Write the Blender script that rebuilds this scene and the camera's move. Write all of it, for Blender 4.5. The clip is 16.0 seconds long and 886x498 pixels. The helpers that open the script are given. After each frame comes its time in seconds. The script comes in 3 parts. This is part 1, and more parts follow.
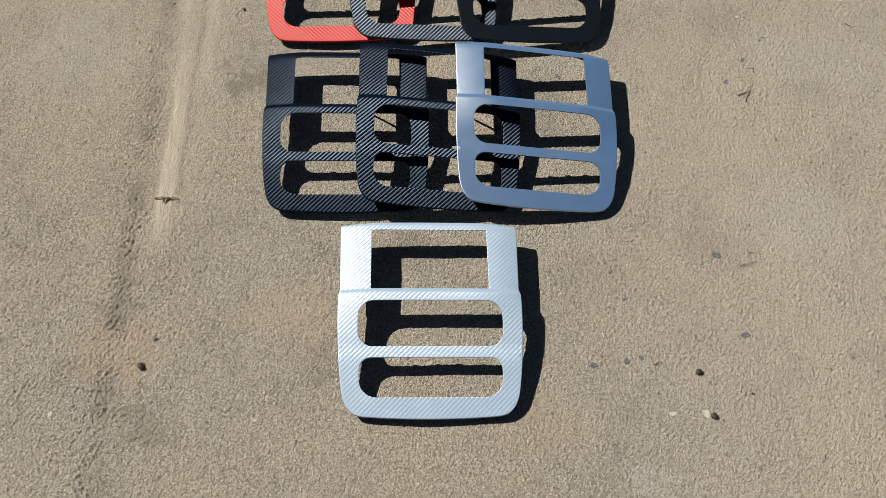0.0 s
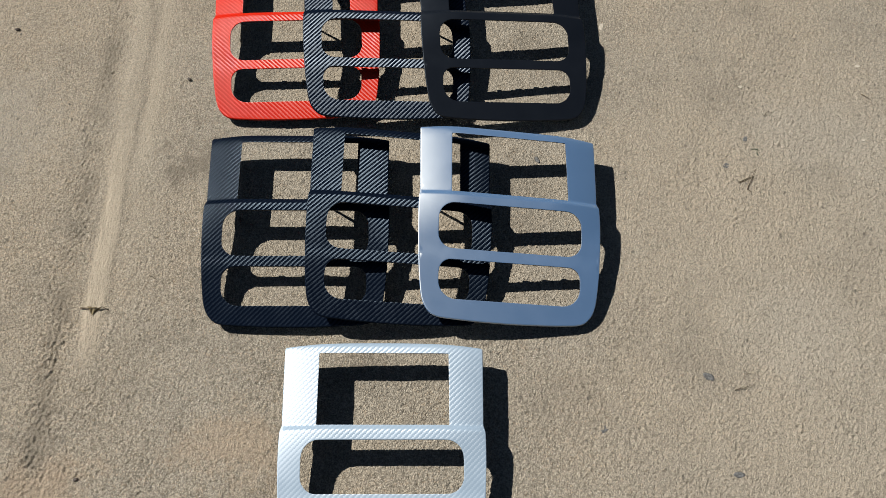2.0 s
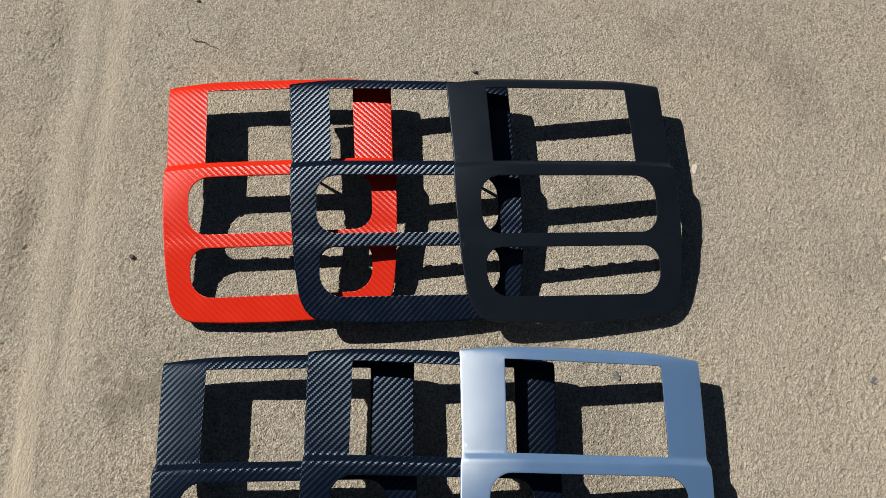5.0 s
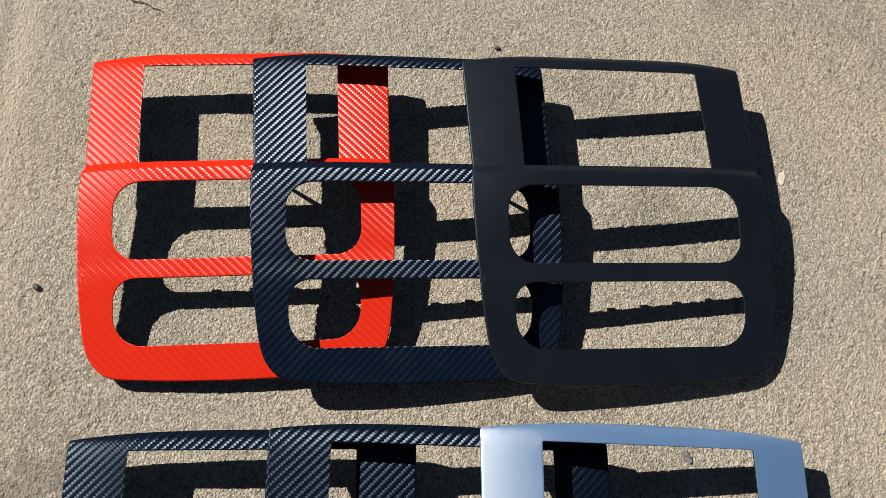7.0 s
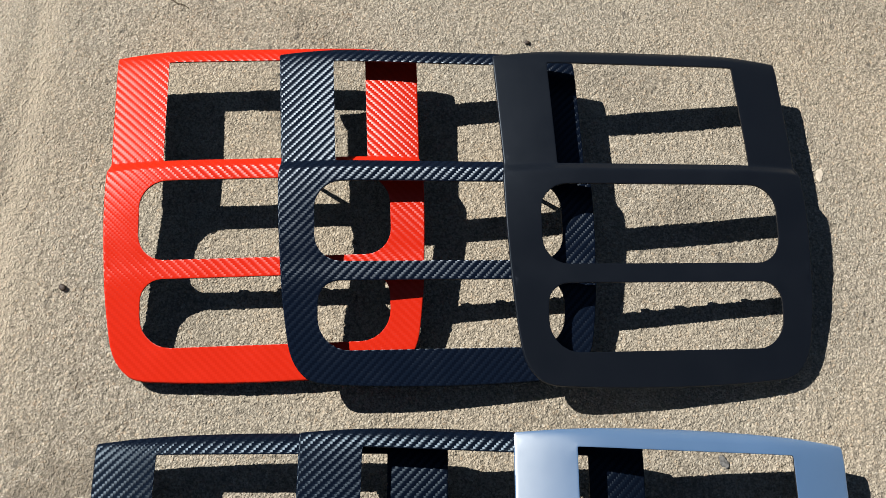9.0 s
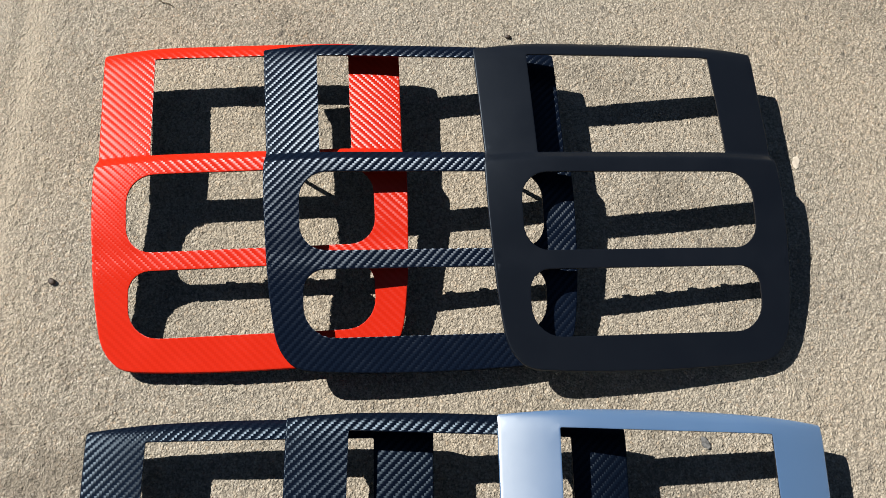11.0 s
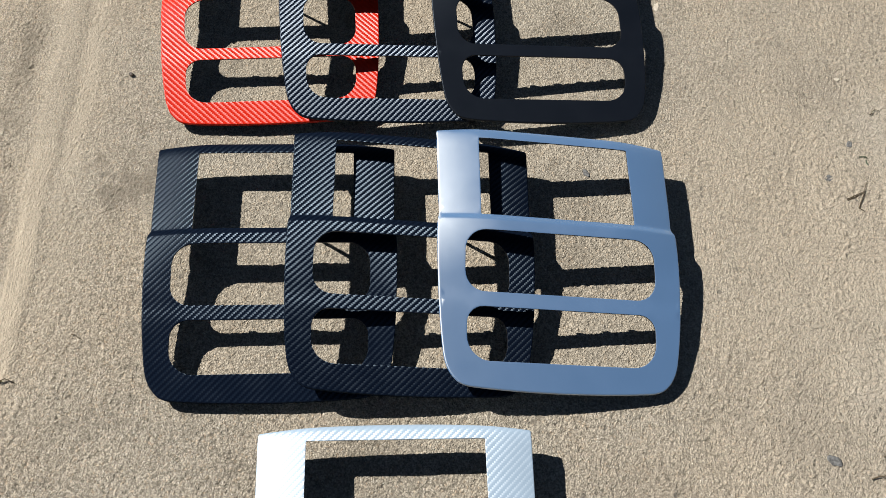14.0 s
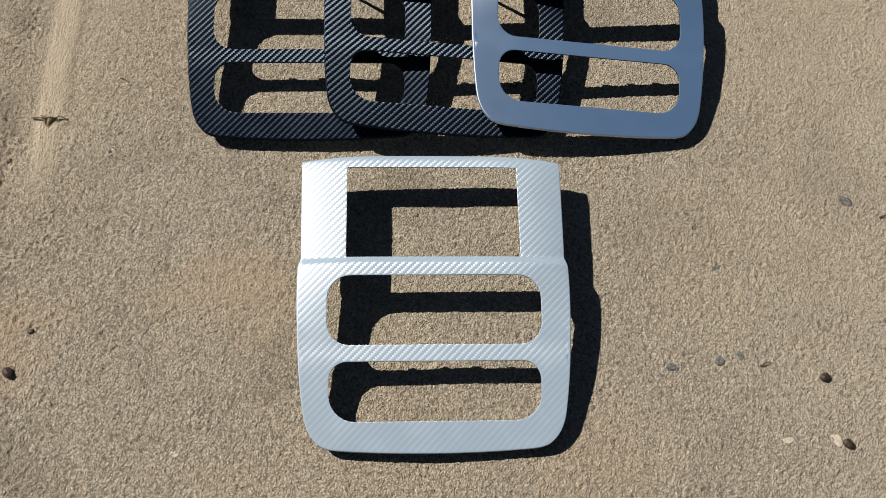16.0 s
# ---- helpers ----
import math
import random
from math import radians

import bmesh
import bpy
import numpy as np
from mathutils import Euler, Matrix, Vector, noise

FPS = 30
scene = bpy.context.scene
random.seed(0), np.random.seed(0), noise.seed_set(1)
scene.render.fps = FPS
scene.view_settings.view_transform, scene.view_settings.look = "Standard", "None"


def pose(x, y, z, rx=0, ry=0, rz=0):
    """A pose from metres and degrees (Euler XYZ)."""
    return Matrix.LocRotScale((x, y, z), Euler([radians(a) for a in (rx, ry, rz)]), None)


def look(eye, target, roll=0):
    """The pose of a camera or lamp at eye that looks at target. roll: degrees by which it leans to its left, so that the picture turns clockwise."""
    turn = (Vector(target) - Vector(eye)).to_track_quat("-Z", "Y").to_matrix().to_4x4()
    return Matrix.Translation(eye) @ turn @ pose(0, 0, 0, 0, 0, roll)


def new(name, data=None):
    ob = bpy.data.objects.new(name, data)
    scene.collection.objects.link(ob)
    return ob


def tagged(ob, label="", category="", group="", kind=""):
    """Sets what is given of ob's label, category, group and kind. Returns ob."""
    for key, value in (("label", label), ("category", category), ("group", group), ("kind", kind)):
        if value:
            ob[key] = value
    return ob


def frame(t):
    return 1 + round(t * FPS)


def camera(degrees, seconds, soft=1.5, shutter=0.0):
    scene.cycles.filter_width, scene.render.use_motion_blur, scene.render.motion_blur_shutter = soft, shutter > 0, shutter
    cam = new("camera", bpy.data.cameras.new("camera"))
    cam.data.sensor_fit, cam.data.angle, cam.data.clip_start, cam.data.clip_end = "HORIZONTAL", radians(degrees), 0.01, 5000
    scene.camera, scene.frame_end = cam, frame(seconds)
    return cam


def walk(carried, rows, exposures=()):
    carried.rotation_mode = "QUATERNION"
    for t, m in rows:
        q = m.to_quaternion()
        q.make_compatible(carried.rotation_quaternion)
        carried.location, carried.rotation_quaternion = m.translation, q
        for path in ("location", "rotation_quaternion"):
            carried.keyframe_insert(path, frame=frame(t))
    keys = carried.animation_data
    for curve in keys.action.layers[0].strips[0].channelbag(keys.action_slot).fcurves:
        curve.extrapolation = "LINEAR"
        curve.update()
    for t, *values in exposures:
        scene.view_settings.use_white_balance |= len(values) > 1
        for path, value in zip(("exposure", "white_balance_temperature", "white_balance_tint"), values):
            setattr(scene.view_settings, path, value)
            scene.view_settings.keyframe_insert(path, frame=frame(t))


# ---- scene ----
cam = camera(51.55, 16.0, soft=0.6)
SUN, SKY = 5.0, 0.0195
EXPOSURES = [(0.0, 0.45, 6500, 11), (3.0, 0.37, 6500, 11), (4.5, 0.43, 6500, 11), (7.0, 0.68, 6550, 11), (13.5, 0.78, 6450, 12), (14.5, 0.57, 6500, 11), (16.0, 0.33, 6900, 12.5)]
PATH = [
    (0, (0.0880, 0.1680, 1.2784), (0.0788, 1.1321, -0.4738), 5.19),
    (0.5, (0.0780, 0.1924, 1.2549), (0.1050, 1.1373, -0.5076), 5.46),
    (1, (0.1241, 0.2925, 1.2575), (0.1042, 1.1797, -0.5348), 4.09),
    (1.5, (0.1613, 0.3704, 1.2559), (0.0986, 1.2891, -0.5195), 2.91),
    (2, (0.1409, 0.4509, 1.2444), (0.1115, 1.3398, -0.5469), 4.35),
    (2.5, (0.0352, 0.5847, 1.2196), (0.0773, 1.4567, -0.5797), 7.96),
    (3, (-0.0197, 0.6534, 1.2019), (0.0895, 1.4990, -0.6073), 12.31),
    (3.5, (-0.0046, 0.7203, 1.1858), (0.0847, 1.5353, -0.6384), 12.06),
    (4, (0.0661, 0.8285, 1.1622), (0.0214, 1.6406, -0.6650), 5.26),
    (4.5, (0.0593, 0.8988, 1.1051), (0.0354, 1.6973, -0.7284), 5.61),
    (4.7, (0.0346, 0.9139, 1.0735), (0.0494, 1.7105, -0.7609), 6.85),
    (6.8, (0.0114, 1.0809, 0.7777), (0.0469, 1.8658, -1.0615), 8.78),
    (7, (0.0037, 1.0799, 0.7800), (0.0554, 1.8616, -1.0602), 10.20),
    (7.5, (-0.0181, 1.0798, 0.7844), (0.0676, 1.8663, -1.0525), 12.68),
    (8, (-0.0179, 1.0776, 0.7773), (0.0458, 1.8749, -1.0559), 11.13),
    (8.5, (-0.0199, 1.0832, 0.7747), (0.0356, 1.8594, -1.0677), 10.59),
    (9, (-0.0099, 1.0926, 0.7686), (0.0105, 1.8503, -1.0822), 8.11),
    (11.5, (0.0083, 1.0521, 0.7801), (0.0394, 1.8489, -1.0541), 7.82),
    (12, (0.0435, 0.9982, 0.8104), (-0.0135, 1.8277, -1.0085), 2.19),
    (12.5, (0.0497, 0.9343, 0.8254), (-0.0094, 1.7037, -1.0197), 1.77),
    (13, (0.0149, 0.8357, 0.8474), (0.0348, 1.6366, -0.9852), 4.71),
    (13.5, (0.0443, 0.7480, 0.8985), (0.0652, 1.5693, -0.9250), 5.30),
    (14, (0.0811, 0.6119, 0.9376), (0.0921, 1.5655, -0.8203), 5.86),
    (14.5, (0.0827, 0.4869, 0.9302), (0.0924, 1.3903, -0.8541), 6.09),
    (15, (0.0634, 0.4498, 0.9255), (0.0886, 1.2733, -0.8969), 7.53),
    (15.5, (0.0596, 0.4351, 0.9146), (0.0874, 1.2150, -0.9268), 7.75),
    (16, (0.0688, 0.4368, 0.9102), (0.0859, 1.1863, -0.9440), 6.90),
]
walk(cam, [(t, look(eye, target, roll)) for t, eye, target, roll in PATH], exposures=EXPOSURES)

# ---- world and sun ----
SUN_WAY = Vector((0.989, -0.366, -1.0)).normalized()
elevation = math.asin(-SUN_WAY.z)
world = bpy.data.worlds.new("clear_sky")
scene.world = world
world.use_nodes = True
wn = world.node_tree
wn.nodes.clear()
sky = wn.nodes.new("ShaderNodeTexSky")
sky.sky_type = "NISHITA"
sky.sun_disc = False
sky.sun_elevation = elevation
sky.sun_rotation = math.atan2(-SUN_WAY.x, -SUN_WAY.y)
sky.air_density, sky.dust_density, sky.ozone_density = 1.0, 0.3, 2.5
back = wn.nodes.new("ShaderNodeBackground")
back.inputs["Strength"].default_value = SKY
out = wn.nodes.new("ShaderNodeOutputWorld")
wn.links.new(sky.outputs[0], back.inputs[0])
wn.links.new(back.outputs[0], out.inputs[0])
lamp = bpy.data.lights.new("sun", "SUN")
lamp.energy, lamp.angle, lamp.color = SUN, radians(0.53), (1.0, 0.96, 0.905)
sun = new("sun", lamp)
sun.matrix_world = Matrix.Translation((-3, 2, 4)) @ SUN_WAY.to_track_quat("-Z", "Y").to_matrix().to_4x4()


# ---- materials ----
class Nodes:
    """A node material with short calls for arithmetic on sockets."""

    def __init__(self, name):
        self.mat = bpy.data.materials.new(name)
        self.mat.use_nodes = True
        self.tree = self.mat.node_tree
        self.tree.nodes.clear()
        self.shader = self.tree.nodes.new("ShaderNodeBsdfPrincipled")
        end = self.tree.nodes.new("ShaderNodeOutputMaterial")
        self.link(self.shader.outputs[0], end.inputs[0])

    def link(self, a, b):
        self.tree.links.new(a, b)

    def put(self, value, socket):
        if isinstance(value, bpy.types.NodeSocket):
            self.link(value, socket)
        else:
            socket.default_value = value

    def math(self, op, a, b=0.0, c=0.0, clamp=False):
        n = self.tree.nodes.new("ShaderNodeMath")
        n.operation, n.use_clamp = op, clamp
        for v, s in zip((a, b, c), n.inputs):
            self.put(v, s)
        return n.outputs[0]

    def coord(self, kind):
        return self.tree.nodes.new("ShaderNodeTexCoord").outputs[kind]

    def split(self, v):
        n = self.tree.nodes.new("ShaderNodeSeparateXYZ")
        self.link(v, n.inputs[0])
        return n.outputs

    def join(self, x, y, z=0.0):
        n = self.tree.nodes.new("ShaderNodeCombineXYZ")
        for v, s in zip((x, y, z), n.inputs):
            self.put(v, s)
        return n.outputs[0]

    def noise(self, v, scale, detail=3.0, rough=0.5):
        n = self.tree.nodes.new("ShaderNodeTexNoise")
        self.link(v, n.inputs["Vector"])
        n.inputs["Scale"].default_value, n.inputs["Detail"].default_value, n.inputs["Roughness"].default_value = scale, detail, rough
        return n.outputs["Fac"]

    def cells(self, v, scale, feature="F1", output="Distance"):
        n = self.tree.nodes.new("ShaderNodeTexVoronoi")
        n.feature = feature
        self.link(v, n.inputs["Vector"])
        n.inputs["Scale"].default_value = scale
        return n.outputs[output]

    def ramp(self, v, a, b, lo=0.0, hi=1.0):
        n = self.tree.nodes.new("ShaderNodeMapRange")
        n.interpolation_type = "SMOOTHSTEP"
        for x, s in zip((v, a, b, lo, hi), n.inputs):
            self.put(x, s)
        return n.outputs[0]

    def mix(self, fac, a, b):
        n = self.tree.nodes.new("ShaderNodeMix")
        n.data_type = "RGBA"
        self.put(fac, n.inputs[0])
        for v, s in ((a, n.inputs[6]), (b, n.inputs[7])):
            self.put(v if isinstance(v, bpy.types.NodeSocket) else (*v, 1.0), s)
        return n.outputs[2]

    def bump(self, height, distance, strength=1.0, under=None):
        n = self.tree.nodes.new("ShaderNodeBump")
        n.inputs["Strength"].default_value, n.inputs["Distance"].default_value = strength, distance
        self.link(height, n.inputs["Height"])
        if under:
            self.link(under, n.inputs["Normal"])
        return n.outputs[0]

    def vector(self, op, a, b):
        n = self.tree.nodes.new("ShaderNodeVectorMath")
        n.operation = op
        self.put(a, n.inputs[0])
        if op == "SCALE":
            self.put(b, n.inputs["Scale"])
        elif b is not None:
            self.put(b, n.inputs[1])
        return n.outputs[0]

    def facet(self, along_u, along_v):
        """The surface normal, leaning by the given amounts along the film's own axes."""
        t = self.tree.nodes.new("ShaderNodeTangent")
        t.direction_type, t.uv_map = "UV_MAP", "UVMap"
        n = self.tree.nodes.new("ShaderNodeNewGeometry").outputs["Normal"]
        side = self.vector("CROSS_PRODUCT", n, t.outputs[0])
        lean = self.vector("ADD", self.vector("SCALE", t.outputs[0], along_u), self.vector("SCALE", side, along_v))
        return self.vector("NORMALIZE", self.vector("ADD", n, lean), None)

    def done(self, color, rough, metal=0.0, normal=None, **more):
        self.put(color if isinstance(color, bpy.types.NodeSocket) else (*color, 1.0), self.shader.inputs["Base Color"])
        self.put(rough, self.shader.inputs["Roughness"])
        self.put(metal, self.shader.inputs["Metallic"])
        if normal:
            self.link(normal, self.shader.inputs["Normal"])
        for k, v in more.items():
            self.put(v, self.shader.inputs[k.replace("_", " ")])
        return self.mat

    def coated(self, color, rough, normal, gleam, share):
        """A dyed film under a thin lacquer: matt colour and a tight gleam that only some threads give fully."""
        nodes = self.tree.nodes
        nodes.remove(self.shader)
        base, gloss, both = nodes.new("ShaderNodeBsdfDiffuse"), nodes.new("ShaderNodeBsdfGlossy"), nodes.new("ShaderNodeAddShader")
        gloss.distribution = "BECKMANN"
        self.put(color, base.inputs["Color"])
        self.put(self.mix(share, (0.0, 0.0, 0.0), gleam), gloss.inputs["Color"])
        self.put(rough, gloss.inputs["Roughness"])
        self.link(normal, gloss.inputs["Normal"])
        self.link(base.outputs[0], both.inputs[0])
        self.link(gloss.outputs[0], both.inputs[1])
        end = next(n for n in nodes if n.type == "OUTPUT_MATERIAL")
        self.link(both.outputs[0], end.inputs[0])
        return self.mat


def twill(name, light, dark, slant, rough, relief=0.5, gloss=0.6, tint=(1.0, 1.0, 1.0), tow=(0.00185, 0.00185)):
    """Wrapped film with the relief of a two-by-two twill weave."""
    m = Nodes(name)
    u, v, _ = m.split(m.coord("UV"))
    x = m.math("ADD", m.math("DIVIDE", u, tow[0]), 400.0)
    y = m.math("ADD", m.math("MULTIPLY", v, slant / tow[1]), 400.0)
    fx, fy = m.math("FRACT", x), m.math("FRACT", y)
    turn = m.math("FLOORED_MODULO", m.math("SUBTRACT", m.math("FLOOR", x), m.math("FLOOR", y)), 4.0)
    warp = m.math("LESS_THAN", turn, 1.5)
    # slope of each float along its own thread, so that every sample sees its own facet
    along_w = m.math("COSINE", m.math("MULTIPLY", m.math("ADD", m.math("SUBTRACT", 1.0, turn), fy), math.pi / 2))
    along_f = m.math("COSINE", m.math("MULTIPLY", m.math("ADD", m.math("SUBTRACT", turn, 2.0), fx), math.pi / 2))
    weft = m.math("SUBTRACT", 1.0, warp)
    edge_f = m.math("POWER", m.math("ABSOLUTE", m.math("SUBTRACT", m.math("MULTIPLY", fy, 2.0), 1.0)), 6.0)
    edge_f = m.math("MULTIPLY", edge_f, m.math("SIGN", m.math("SUBTRACT", 0.5, fy)))
    slope_u = m.math("MULTIPLY", m.math("MULTIPLY_ADD", along_f, 0.3, 0.7), m.math("MULTIPLY", weft, -relief))
    slope_v = m.math("ADD", m.math("MULTIPLY", m.math("MULTIPLY", along_w, warp), -0.10 * slant), m.math("MULTIPLY", m.math("MULTIPLY", edge_f, weft), -0.10 * slant))
    fibre = m.noise(m.join(m.math("MULTIPLY", u, 900.0), m.math("MULTIPLY", v, 9000.0)), 1.0, 2.0)
    slope_v = m.math("ADD", m.math("MULTIPLY_ADD", weft, -0.07, slope_v), m.math("MULTIPLY", m.math("SUBTRACT", fibre, 0.5), 0.07))
    wear = m.noise(m.coord("UV"), 35.0, 4.0)
    # weft paler than warp: some of the threads' gleam is put into the colour
    color = m.mix(warp, light, dark)
    color = m.mix(m.ramp(wear, 0.45, 0.8, 0.0, 0.10), color, tuple(min(1, c * 1.4 + 0.002) for c in light))
    r = m.math("ADD", rough, m.math("MULTIPLY", m.math("SUBTRACT", wear, 0.5), 0.10))
    lean = m.facet(slope_u, slope_v)
    return m.coated(color, r, lean, tuple(gloss * k for k in tint), m.math("MULTIPLY_ADD", weft, 0.25, 0.75))


def satin(name, color, metal, rough, grain, gloss=0.5, tint=(1.0, 1.0, 1.0)):
    """Smooth painted plastic with a fine grain and faint smudges."""
    m = Nodes(name)
    uv = m.coord("UV")
    fine = m.noise(uv, 4200.0, 2.0)
    smudge = m.noise(uv, 28.0, 4.0, 0.6)
    c = m.mix(m.ramp(smudge, 0.35, 0.75, 0.0, 0.16), color, tuple(min(1, k * 1.25 + 0.004) for k in color))
    r = m.math("ADD", rough, m.math("MULTIPLY", m.math("SUBTRACT", smudge, 0.5), 0.10))
    return m.done(c, r, metal, m.bump(fine, grain), Specular_IOR_Level=gloss, Specular_Tint=(*tint, 1.0))


def flake(name, color, rough, grain, gleam):
    """Smooth satin film with fine metal flake: a deep colour under a broad pale gleam."""
    m = Nodes(name)
    uv = m.coord("UV")
    smudge = m.noise(uv, 28.0, 4.0, 0.6)
    c = m.mix(m.ramp(smudge, 0.35, 0.75, 0.0, 0.16), color, tuple(k * 1.25 for k in color))
    r = m.math("ADD", rough, m.math("MULTIPLY", m.math("SUBTRACT", smudge, 0.5), 0.05))
    return m.coated(c, r, m.bump(m.noise(uv, 4200.0, 2.0), grain), gleam, 1.0)


# the cast joint strip beside the parts: a line across the slab
STRIP = ((-0.366, 0.86), (-0.432, 1.50))


TAN, UMBER, CEMENT = (0.375, 0.285, 0.195), (0.150, 0.130, 0.100), (0.360, 0.345, 0.300)
PATCHES = [(-0.375, 0.65, 0.09, 0.06, TAN, 0.36), (-0.135, 0.735, 0.10, 0.05, TAN, 0.29), (0.24, 0.60, 0.10, 0.06, TAN, 0.2), (-0.31, 0.545, 0.05, 0.035, UMBER, 0.33),
           (-0.395, 0.74, 0.03, 0.06, UMBER, 0.36), (-0.415, 0.88, 0.016, 0.10, UMBER, 0.29), (-0.29, 1.18, 0.04, 0.05, UMBER, 0.48), (-0.52, 0.80, 0.08, 0.03, UMBER, 0.16),
           (0.40, 0.53, 0.06, 0.03, CEMENT, 0.25), (0.66, 1.00, 0.12, 0.10, CEMENT, 0.21), (0.70, 1.35, 0.14, 0.08, CEMENT, 0.21), (0.33, 0.86, 0.07, 0.05, UMBER, 0.18),
           (0.48, 0.93, 0.06, 0.03, UMBER, 0.2), (0.755, 0.77, 0.035, 0.03, UMBER, 0.33), (0.52, 0.76, 0.09, 0.04, UMBER, 0.13), (-0.60, 1.20, 0.10, 0.12, CEMENT, 0.15), (0.80, 1.00, 0.55, 0.80, (0.390, 0.347, 0.272), 0.34)]


def concrete():
    m = Nodes("weathered_concrete")
    p = m.coord("Object")
    x, y, z = m.split(p)
    flat = m.join(x, y, 0.0)
    broad = m.noise(flat, 2.6, 4.0, 0.55)
    patch = m.noise(flat, 9.0, 4.0, 0.6)
    blot = m.noise(flat, 34.0, 3.0, 0.6)
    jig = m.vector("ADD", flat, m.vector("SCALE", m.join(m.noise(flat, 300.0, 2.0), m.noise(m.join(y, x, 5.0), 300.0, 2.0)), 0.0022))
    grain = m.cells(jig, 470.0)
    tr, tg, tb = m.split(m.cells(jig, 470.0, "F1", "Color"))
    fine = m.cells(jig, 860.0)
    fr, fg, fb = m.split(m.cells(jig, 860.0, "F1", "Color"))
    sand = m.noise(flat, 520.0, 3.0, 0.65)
    c = m.mix(m.ramp(broad, 0.36, 0.66), (0.302, 0.279, 0.226), (0.352, 0.298, 0.218))
    c = m.mix(m.ramp(patch, 0.51, 0.72, 0.0, 0.55), c, (0.220, 0.196, 0.153))
    c = m.mix(m.ramp(blot, 0.56, 0.76, 0.0, 0.42), c, (0.185, 0.165, 0.130))
    c = m.mix(m.ramp(m.noise(flat, 70.0, 4.0, 0.65), 0.57, 0.72, 0.0, 0.34), c, (0.17, 0.152, 0.12))
    stain = m.noise(m.join(m.math("ADD", x, 3.7), m.math("MULTIPLY", y, 0.8), 1.3), 7.5, 5.0, 0.62)
    c = m.mix(m.ramp(stain, 0.52, 0.68, 0.0, 0.74), c, (0.160, 0.143, 0.112))
    c = m.mix(m.ramp(stain, 0.44, 0.28, 0.0, 0.40), c, (0.385, 0.325, 0.24))
    # grain tones that also paint the relief's lit tops and shaded crevices
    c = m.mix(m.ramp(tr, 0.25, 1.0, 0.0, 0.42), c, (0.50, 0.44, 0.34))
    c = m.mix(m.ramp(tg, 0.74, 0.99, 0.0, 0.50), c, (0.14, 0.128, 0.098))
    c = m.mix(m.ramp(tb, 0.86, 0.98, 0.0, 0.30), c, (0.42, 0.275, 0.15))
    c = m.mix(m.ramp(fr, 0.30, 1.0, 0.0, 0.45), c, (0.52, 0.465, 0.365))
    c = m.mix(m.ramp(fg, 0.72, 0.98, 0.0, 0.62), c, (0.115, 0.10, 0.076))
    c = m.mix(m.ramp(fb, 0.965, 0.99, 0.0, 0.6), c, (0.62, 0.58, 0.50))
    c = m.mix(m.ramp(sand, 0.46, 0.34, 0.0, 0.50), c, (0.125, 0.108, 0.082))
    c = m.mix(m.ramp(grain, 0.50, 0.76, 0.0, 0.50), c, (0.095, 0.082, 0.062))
    # weathered patches and, last, a broad paler tone on the right, each with a ragged edge: place, reach, colour, depth
    wx = m.math("ADD", x, m.math("MULTIPLY", m.math("SUBTRACT", m.noise(flat, 22.0, 6.0, 0.75), 0.5), 0.22))
    wy = m.math("ADD", y, m.math("MULTIPLY", m.math("SUBTRACT", m.noise(m.join(y, x, 2.0), 22.0, 6.0, 0.75), 0.5), 0.22))
    for px, py, rx, ry, col, depth in PATCHES:
        dx = m.math("DIVIDE", m.math("SUBTRACT", wx, px), rx)
        dy = m.math("DIVIDE", m.math("SUBTRACT", wy, py), ry)
        d = m.math("SQRT", m.math("ADD", m.math("MULTIPLY", dx, dx), m.math("MULTIPLY", dy, dy)))
        c = m.mix(m.ramp(d, 1.15, 0.35, 0.0, min(0.7, 1.3 * depth)), c, col)
    # sparse dark specks and short cracks
    bend = m.math("MULTIPLY", m.math("SUBTRACT", m.noise(flat, 130.0, 3.0, 0.6), 0.5), 0.012)
    warped = m.join(m.math("MULTIPLY_ADD", x, 1.6, bend), m.math("ADD", y, bend), 0.0)
    # open pores and creases, more of them where the slab has weathered; the shade in them is painted dark, the ground
    # between paler
    gap = m.noise(flat, 290.0, 4.0, 0.72)
    worn = m.math("MAXIMUM", m.ramp(y, 1.25, 0.95), m.ramp(x, 0.30, 0.60))
    fold = m.noise(m.join(m.math("MULTIPLY", x, 0.8), y, 4.0), 190.0, 2.0, 0.6)
    crease = m.ramp(m.math("ABSOLUTE", m.math("SUBTRACT", fold, 0.5)), 0.045, 0.012)
    crease = m.math("MULTIPLY", crease, m.ramp(m.noise(m.join(x, y, 9.0), 150.0, 2.0), 0.46, 0.58))
    c = m.mix(m.math("MULTIPLY", crease, m.math("MULTIPLY_ADD", worn, 0.30, 0.22)), c, (0.105, 0.091, 0.069))
    c = m.mix(m.math("MULTIPLY", m.ramp(gap, 0.56, 0.61), m.math("MULTIPLY_ADD", worn, 0.30, 0.12)), c, (0.10, 0.086, 0.065))
    c = m.mix(m.ramp(gap, 0.44, 0.30, 0.0, 0.35), c, (0.46, 0.41, 0.325))
    speck = m.cells(warped, 52.0)
    pick, _, _ = m.split(m.cells(warped, 52.0, "F1", "Color"))
    dots = m.math("MULTIPLY", m.ramp(speck, 0.24, 0.10), m.ramp(pick, 0.80, 0.93))
    c = m.mix(m.math("MULTIPLY", dots, 0.72), c, (0.085, 0.078, 0.066))
    # worn pale strip with lengthwise streaks
    (x0, y0), (x1, y1) = STRIP
    slope = (x1 - x0) / (y1 - y0)
